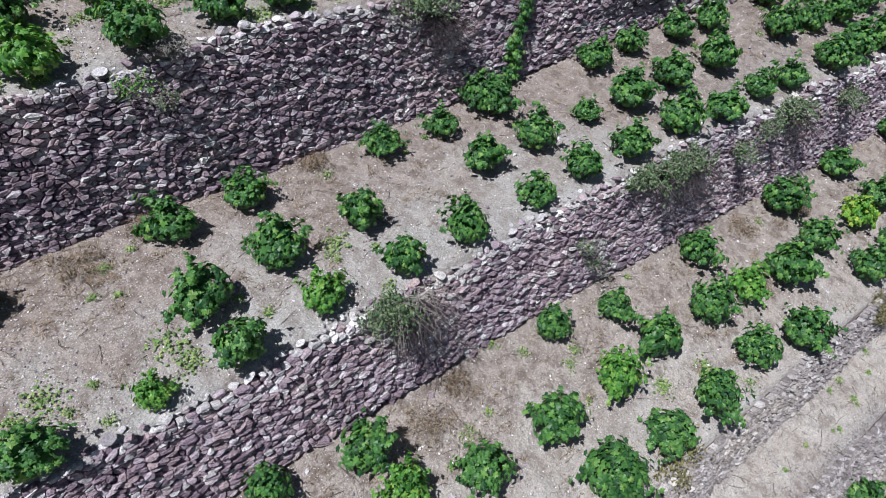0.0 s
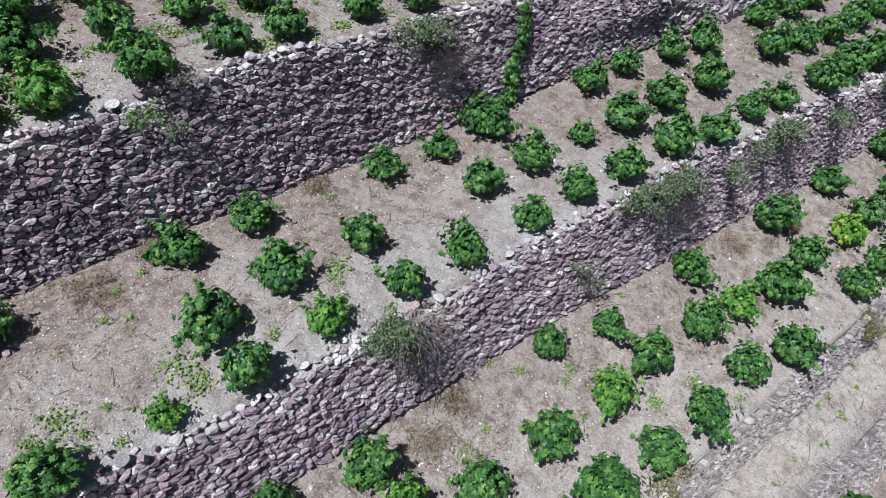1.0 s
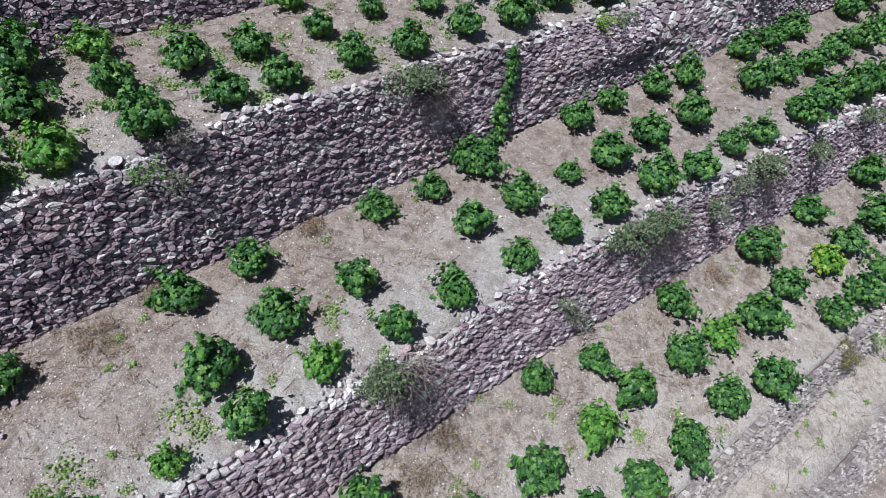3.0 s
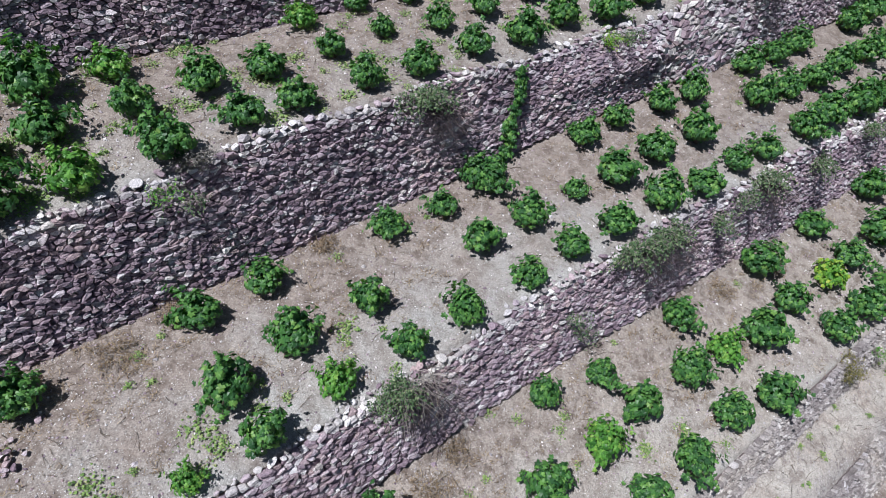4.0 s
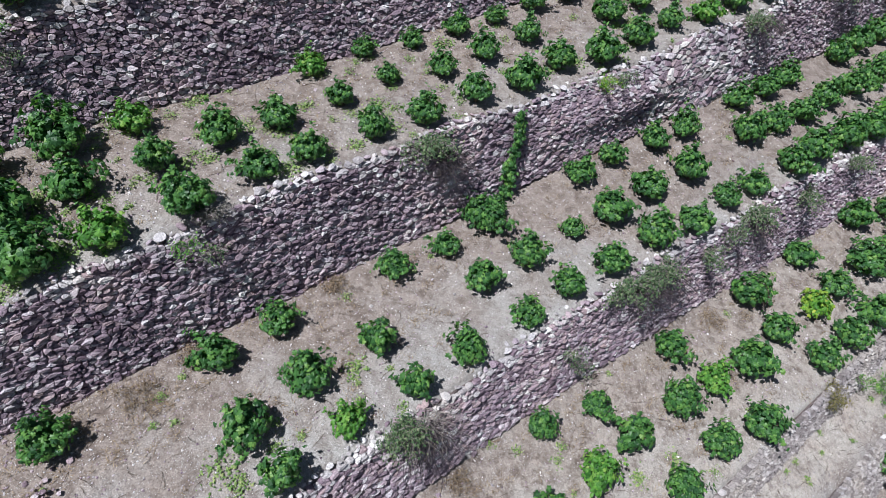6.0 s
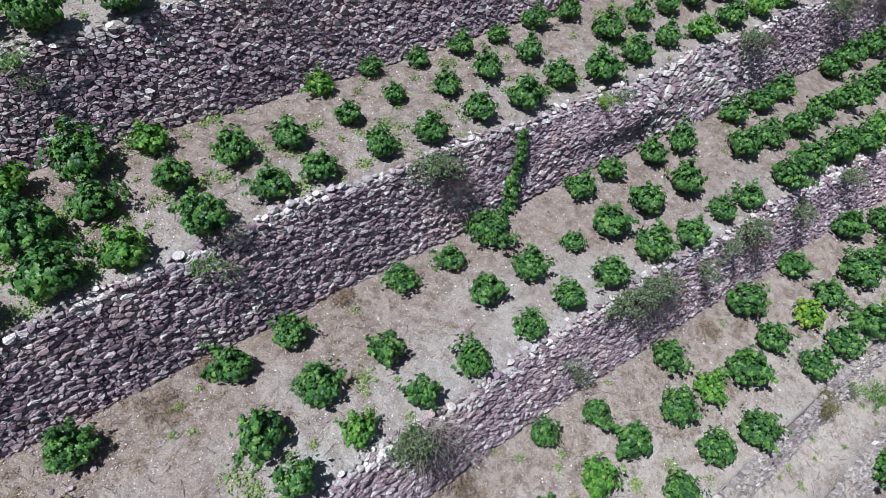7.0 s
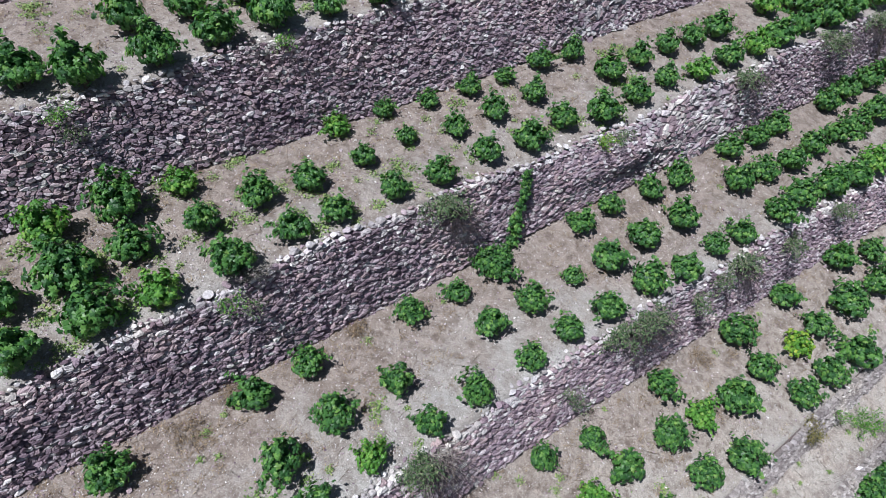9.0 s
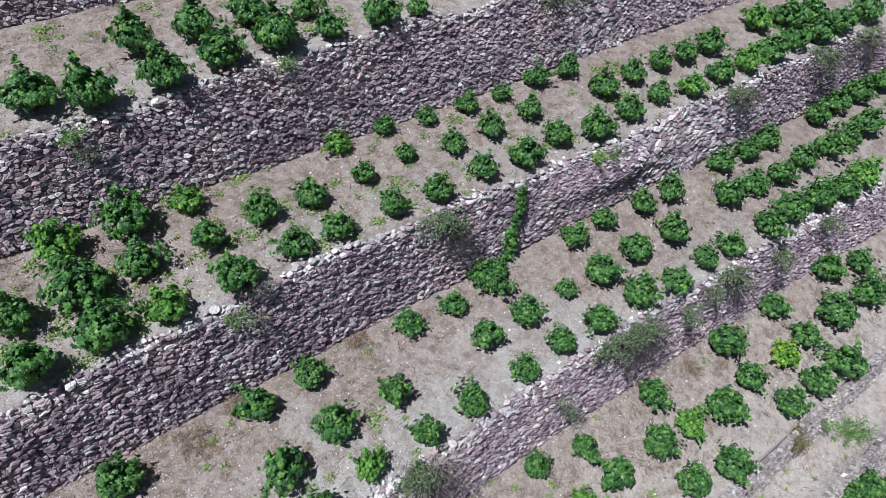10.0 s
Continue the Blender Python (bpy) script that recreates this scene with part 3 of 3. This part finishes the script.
THIN_AT = {(3.29, 5.36), (1.75, 4.12), (0.87, 7.63), (0.85, 5.3), (3.24, 6.38), (4.33, 3.07), (6.81, 3.17)}
YELLOW_AT = {(13.2, 2.95)}
BRIGHT_AT = {(2.09, 5.47), (3.35, 5.45), (-0.22, 5.2), (0.16, 8.83), (4.88, 11.17), (1.95, 3.43), (1.37, 10.98)}
for number, some in enumerate(ALL_VINES):
    plant(some, 500 + number)

# ---- wild growth on the walls and terraces ----


def wall_point(name, x, up, out=0.03):
    """A place on a wall's face; up runs from 0 at the foot to 1 at the top."""
    fy, fz, ty, tz = section(name, x)
    return Vector((x, fy + (ty - fy) * up - out, fz + (tz - fz) * up))


HANGING = "wiry grey-green shrub hanging over a dry-stone wall"
for seed, (name, x, up, reach, leaves, twigs, hang) in enumerate([
    ("wall_3", 5.75, 0.97, (0.42, 0.25, 0.45), 1300, 34, 0.55),
    ("wall_4", 8.2, 0.98, (0.5, 0.3, 0.4), 1500, 34, 0.5),
    ("wall_4", 9.05, 0.98, (0.5, 0.3, 0.35), 1300, 30, 0.5),
    ("wall_4", 10.8, 0.8, (0.35, 0.2, 0.25), 500, 18, 0.6),
    ("wall_4", 12.3, 0.98, (0.55, 0.3, 0.4), 1300, 32, 0.5),
    ("wall_4", 14.5, 0.85, (0.4, 0.25, 0.35), 800, 22, 0.6),
    ("wall_3", 15.9, 0.97, (0.5, 0.3, 0.4), 900, 26, 0.5),
    ("wall_3", 19.9, 0.97, (0.6, 0.4, 0.55), 1500, 34, 0.4),
    ("wall_3", 22.4, 0.97, (0.6, 0.4, 0.5), 1200, 30, 0.4),
    ("wall_2", 11.8, 0.93, (0.5, 0.3, 0.45), 1000, 26, 0.5),
    ("wall_4", 16.6, 0.95, (0.45, 0.25, 0.35), 800, 22, 0.5),
]):
    build_shrub("hanging_shrub", HANGING, "shrub", 700 + seed, SHRUB, wall_point(name, x, up), reach, int(leaves * 0.85), 0.056, twigs, hang)

build_shrub("hanging_shrub", "half-bare shrub with long bleached twigs over a wall", "shrub", 720, SHRUB, wall_point("wall_4", 2.72, 1.0), (0.4, 0.25, 0.45), 1300, 0.05, 36, 0.35)
build_shrub("bare_shrub", "leafless tangle of long pale twigs over a wall", "shrub", 721, DRY, wall_point("wall_4", 3.1, 1.0), (0.55, 0.2, 0.3), 200, 0.03, 46, 0.95)
build_shrub("bare_shrub", "small grey dry shrub on a wall top", "shrub", 722, GREY_LEAF, wall_point("wall_3", 1.65, 1.0, -0.1), (0.28, 0.2, 0.3), 700, 0.035, 40, 0.15)
# dark twig tangles, added to deepen the shade on the wall under shrubs
build_shrub("bare_shrub", "dead twigs down a wall face, coloured dark as shade under shrubs", "shrub", 723, DRY, wall_point("wall_3", 6.05, 0.8), (0.4, 0.15, 0.25), 150, 0.03, 70, 1.2, SHADE_TWIG)
for seed, (name, x, up, wide) in enumerate([("wall_4", 3.05, 0.85, 0.45), ("wall_4", 8.55, 0.85, 0.5), ("wall_4", 9.3, 0.85, 0.4), ("wall_4", 12.4, 0.85, 0.45), ("wall_3", 16.2, 0.9, 0.45), ("wall_3", 20.5, 0.9, 0.5), ("wall_3", 22.6, 0.9, 0.55)]):
    build_shrub("bare_shrub", "dead twigs down a wall face, coloured dark as shade under shrubs", "shrub", 724 + seed, DRY, wall_point(name, x, up), (wide, 0.18, 0.25), 150, 0.03, 75, 1.1, SHADE_TWIG)
WEED = "tuft of green weeds rooted in a stone wall"
for seed, (name, x, up, reach, leaves, mat) in enumerate([
    ("wall_3", 1.15, 0.93, (0.22, 0.12, 0.15), 200, LEAF_LIGHT),
    ("wall_3", 1.45, 0.78, (0.2, 0.12, 0.15), 110, SHRUB),
    ("wall_3", 10.45, 0.97, (0.22, 0.18, 0.25), 420, LEAF_YELLOW),
    ("wall_3", 11.0, 0.95, (0.3, 0.15, 0.2), 300, SHRUB),
    ("wall_2", 0.0, 0.95, (0.2, 0.12, 0.18), 260, LEAF_LIGHT),
    ("wall_2", 0.05, 0.75, (0.15, 0.1, 0.15), 150, SHRUB),
    ("wall_2", 4.3, 1.0, (0.2, 0.15, 0.2), 220, LEAF_LIGHT),
    ("wall_4", 6.5, 0.55, (0.3, 0.1, 0.2), 220, SHRUB),
    ("wall_4", 6.7, 0.3, (0.2, 0.1, 0.15), 120, SHRUB),
    ("wall_4", 11.5, 0.9, (0.3, 0.15, 0.2), 300, SHRUB),
    ("wall_5", 12.9, 0.5, (0.15, 0.12, 0.2), 240, LEAF_LIGHT),
]):
    build_shrub("wall_weed", WEED, "weed", 740 + seed, mat, wall_point(name, x, up), reach, leaves, 0.045, 10, 0.5)
build_shrub("low_shrub", "rounded olive-brown shrub beside a low wall", "shrub", 760, OLIVE, wall_point("wall_5", 11.75, 0.6), (0.28, 0.28, 0.4), 1100, 0.04, 30, 0.0)
build_shrub("low_shrub", "pale green wild shrub at the edge of a track", "shrub", 761, LEAF_LIGHT, (13.7, 0.75, -3.65), (0.4, 0.35, 0.5), 900, 0.05, 26, 0.0)
build_shrub("low_shrub", "low olive-green bush on a terrace edge", "shrub", 762, OLIVE, (5.75, 1.75, ground_z(5.75, 1.75)), (0.35, 0.25, 0.3), 700, 0.05, 24, 0.1)
for seed, (x, y, w) in enumerate([(2.74, 4.2, 0.34), (-0.45, 7.85, 0.3), (0.6, 8.1, 0.22), (3.5, 4.45, 0.2), (10.6, 4.2, 0.25), (12.4, 3.9, 0.25), (3.35, 8.1, 0.18)]):
    build_shrub("dry_tuft", "dry brown grass tuft on stony soil", "grass", 770 + seed, DRY, (x, y, ground_z(x, y)), (w, w, w * 0.8), 700, 0.07, 30, 0.2)


def build_creeper():
    """A leafy climber from the foot of a wall up to its middle."""
    rng = random.Random(81)
    climber = tagged(new("climbing_vine"), "bright green vine climbing up a dry-stone wall", "climbing plant")
    v, f, wood, wf, pts = [], [], [], [], []
    for k in range(12):
        s = k / 11
        pts.append(wall_point("wall_3", 7.3 + 0.8 * s ** 0.8 + 0.05 * math.sin(k), 0.02 + 0.9 * s, 0.08))
    tube(wood, wf, pts, [0.02 - 0.001 * k for k in range(12)], 5)
    part("stem", mesh_of("stem", wood, wf, BARK, True), climber)
    for _ in range(360):
        s = rng.random()
        k = min(int(s * 11), 10)
        wide = 0.055 + 0.08 * (1 - s) ** 2
        p = pts[k].lerp(pts[k + 1], s * 11 - k) + Vector((rng.gauss(0, wide), -abs(rng.gauss(0, wide * 0.6)), rng.gauss(0, 0.08)))
        leaf_into(v, f, p, Vector((rng.gauss(0, 0.4), -0.6, 0.8 + rng.gauss(0, 0.3))), rng.uniform(0.06, 0.12), VINE_LEAF, rng)
    part("foliage", mesh_of("foliage", v, f, LEAF), climber)


build_creeper()
plant([(6.62, 7.75, 0.85), (7.0, 7.75, 0.6)], 555)

# ---- litter on the soil ----


def on_terrace(rng, x0, x1, kinds=("wall_5", "wall_4", "wall_3", "wall_2")):
    """A random place on one of the terraces, and how near it lies to the upper wall's foot (0 to 1)."""
    order = list(WALLS)
    low = rng.choice(kinds)
    x = x0 + (x1 - x0) * rng.random() ** 1.4
    s = rng.random()
    a, b = section(low, x)[2] + 0.15, section(order[order.index(low) + 1], x)[0] - 0.02
    y = a + (b - a) * s
    return Vector((x, y, ground_z(x, y))), s


PEBBLE = [Vector(p) for p in ((1, 0, 0), (-1, 0, 0), (0, 1, 0), (0, -1, 0), (0, 0, 1), (0, 0, -1))]
PEBBLE_FACES = [(0, 2, 4), (2, 1, 4), (1, 3, 4), (3, 0, 4), (2, 0, 5), (1, 2, 5), (3, 1, 5), (0, 3, 5)]


def scatter_gravel():
    rng = random.Random(91)
    for mat, count, small, large, label in ((PALE, 9000, 0.008, 0.022, "scattered pale gravel on the terraces"), (STONE, 7000, 0.008, 0.026, "scattered grey-brown gravel on the terraces")):
        verts, faces = [], []
        for _ in range(count):
            p, s = on_terrace(rng, -3.2, 18)
            r = rng.uniform(small, large) * (2.2 if rng.random() < 0.02 else 1)
            m = pose(p.x, p.y, p.z + r * 0.2, rng.uniform(0, 40), rng.uniform(0, 40), rng.uniform(0, 360))
            k = len(verts)
            verts += [tuple(m @ Vector((q.x * r * rng.uniform(0.8, 1.5), q.y * r, q.z * r * 0.7))) for q in PEBBLE]
            faces += [tuple(i + k for i in face) for face in PEBBLE_FACES]
        tagged(new("gravel", mesh_of("gravel", verts, faces, mat)), label, "gravel", kind="stuff")
    # rubble on the bank below the track and along it
    verts, faces = [], []
    for _ in range(6000):
        x, y = rng.uniform(6, 20), rng.gauss(0.1, 0.22)
        r = rng.uniform(0.008, 0.028)
        m = pose(x, y, ground_z(x, y) + r * 0.2, rng.uniform(0, 60), rng.uniform(0, 60), rng.uniform(0, 360))
        k = len(verts)
        verts += [tuple(m @ Vector((q.x * r * rng.uniform(0.8, 1.8), q.y * r, q.z * r * 0.6))) for q in PEBBLE]
        faces += [tuple(i + k for i in face) for face in PEBBLE_FACES]
    for _ in range(3500):
        x, y = rng.uniform(6, 18), rng.uniform(0.3, 1.35)
        r = rng.uniform(0.006, 0.018) * (2 if rng.random() < 0.03 else 1)
        k = len(verts)
        m = pose(x, y, ground_z(x, y) + r * 0.2, rng.uniform(0, 60), rng.uniform(0, 60), rng.uniform(0, 360))
        verts += [tuple(m @ Vector((q.x * r * rng.uniform(0.8, 1.6), q.y * r, q.z * r * 0.6))) for q in PEBBLE]
        faces += [tuple(i + k for i in face) for face in PEBBLE_FACES]
    tagged(new("rubble", mesh_of("rubble", verts, faces, RUBBLE)), "grey rubble spilling down the bank of a track", "rubble", kind="stuff")


def scatter_twigs():
    rng = random.Random(92)
    verts, faces = [], []
    for n in range(1620):
        p, s = on_terrace(rng, -3.2, 16)
        if n >= 1500:
            x, y = rng.uniform(6, 15), rng.uniform(0.35, 1.25)
            p, s = Vector((x, y, ground_z(x, y))), 1.0
        if rng.random() > 0.25 + s:
            continue
        w, long = rng.uniform(0, 6.28), rng.uniform(0.08, 0.4) * (1.8 if rng.random() < 0.1 else 1)
        d = Vector((math.cos(w), math.sin(w), rng.uniform(-0.02, 0.12)))
        bend = Vector((-d.y, d.x, 0)) * rng.uniform(-0.15, 0.15) * long
        tube(verts, faces, [p + Vector((0, 0, 0.008)), p + d * long * 0.5 + bend + Vector((0, 0, 0.012)), p + d * long + Vector((0, 0, 0.008))], [0.005, 0.004, 0.002], 3)
    tagged(new("dry_twigs", mesh_of("dry_twigs", verts, faces, BARK)), "dry prunings and twigs lying on the soil", "twigs", kind="stuff")


def scatter_dry_grass():
    rng = random.Random(93)
    verts, faces = [], []
    for _ in range(2000):
        p, s = on_terrace(rng, -3.2, 18)
        if rng.random() > s * 0.9 + 0.05:
            continue
        for _ in range(rng.randint(14, 40)):
            q = p + Vector((rng.gauss(0, 0.11), rng.gauss(0, 0.08), 0))
            w, h = rng.uniform(0, 6.28), rng.uniform(0.02, 0.08)
            tip = q + Vector((math.cos(w) * 0.09, math.sin(w) * 0.09, h))
            side = Vector((-math.sin(w), math.cos(w), 0)) * 0.005
            k = len(verts)
            verts += [tuple(q - side), tuple(q + side), tuple(tip)]
            faces.append((k, k + 1, k + 2))
    tagged(new("dry_grass", mesh_of("dry_grass", verts, faces, DRY)), "flattened dry brown grass on the terraces", "grass", kind="stuff")


def scatter_weeds():
    rng = random.Random(94)
    verts, faces = [], []
    spots = [(0.17, 5.97, 0.3), (0.3, 5.6, 0.2), (2.75, 6.35, 0.22), (1.0, 5.85, 0.18), (-1.5, 5.75, 0.25), (-1.29, 6.02, 0.25), (-0.74, 5.92, 0.08), (2.61, 6.19, 0.14), (5.55, 9.81, 0.3), (6.44, 2.66, 0.2), (0.0, 5.45, 0.15), (1.4, 5.8, 0.1), (3.55, 6.5, 0.12), (7.4, 2.5, 0.2), (5.3, 3.7, 0.15), (3.2, 3.7, 0.18), (7.9, 1.9, 0.15)]
    for _ in range(110):
        p, s = on_terrace(rng, -3, 14, ("wall_3",))
        spots.append((p.x, p.y, rng.uniform(0.08, 0.26)))
    for _ in range(60):
        p, s = on_terrace(rng, -3, 4, ("wall_3",))
        spots.append((p.x, p.y, rng.uniform(0.06, 0.2)))
    for _ in range(45):
        p, s = on_terrace(rng, -2, 7, ("wall_2",))
        spots.append((p.x, p.y, rng.uniform(0.08, 0.25)))
    for _ in range(16):
        x, y = rng.uniform(6, 14), rng.uniform(0.5, 1.25)
        spots.append((x, y, rng.uniform(0.03, 0.1)))
    for _ in range(60):
        p, s = on_terrace(rng, -2, 16, ("wall_5", "wall_4"))
        spots.append((p.x, p.y, rng.uniform(0.04, 0.13)))
    for x, y, r in spots:
        for _ in range(int(20 + 320 * r)):
            a, b = x + rng.gauss(0, r * 0.45), y + rng.gauss(0, r * 0.4)
            p = Vector((a, b, ground_z(a, b) + rng.uniform(0.01, 0.06)))
            leaf_into(verts, faces, p, Vector((rng.gauss(0, 0.4), rng.gauss(0, 0.4), 1)), rng.uniform(0.02, 0.055), SMALL_LEAF if r < 0.2 else VINE_LEAF, rng)
    tagged(new("low_weeds", mesh_of("low_weeds", verts, faces, WEED_LEAF)), "low light green weeds creeping on the soil", "weeds", kind="stuff")


scatter_gravel()
scatter_twigs()
scatter_dry_grass()
scatter_weeds()


def build_clods():
    rng = random.Random(95)
    pile = tagged(new("stone_pile"), "small heap of brown stones and clods on the terrace", "stone pile")
    for _ in range(34):
        x, y = -1.97 + rng.gauss(0, 0.28), 7.0 + rng.gauss(0, 0.2)
        w = rng.uniform(0.06, 0.16)
        ob = part("stone", ROCK_MESHES[8 + rng.randrange(4)], pile)
        ob.matrix_local = pose(x, y, ground_z(x, y) + w * 0.12 + max(0, 0.1 - math.hypot(x + 1.97, y - 7) * 0.3), rng.uniform(-30, 30), rng.uniform(-30, 30), rng.uniform(0, 360)) @ Matrix.Diagonal((w, w * 0.8, w * 0.5, 1))


build_clods()

# ---- the walls, with their stones ----
GREY = "dry-stone retaining wall of purple-grey schist with pale coping"
build_wall("wall_1", -4.5, 9.0, (-1, 1), 0.13, 0.07, GREY, 2, 1.0, 1)
build_wall("wall_2", -4.5, 24.0, (1.0, 3.0), 0.112, 0.062, GREY, 3, 0.9, 2, 1.0, (12.2, 14.5))
build_wall("wall_3", -4.5, 30.0, (1.0, 3.0), 0.114, 0.057, GREY, 3, 1.0, 3, 1.0, (11.8, 16.2), bulges=((11.2, 1.9, 0.95, 0.45, 0.25),))
build_wall("wall_4", -4.5, 30.0, (0.5, 3.0), 0.114, 0.055, GREY, 2, 0.95, 4)
build_wall("wall_5", 0.0, 24.0, (5.0, 8.0), 0.088, 0.034, "low rough wall of small grey stones beside a track", 0, 0.4, 5, 0.12, stuff=RUBBLE)
build_wall("bank", 4.0, 20.0, (8.0, 10.0), 0.08, 0.036, "low bank of grey rubble stones below a track", 0, 0.4, 6, 0.12, stuff=RUBBLE)
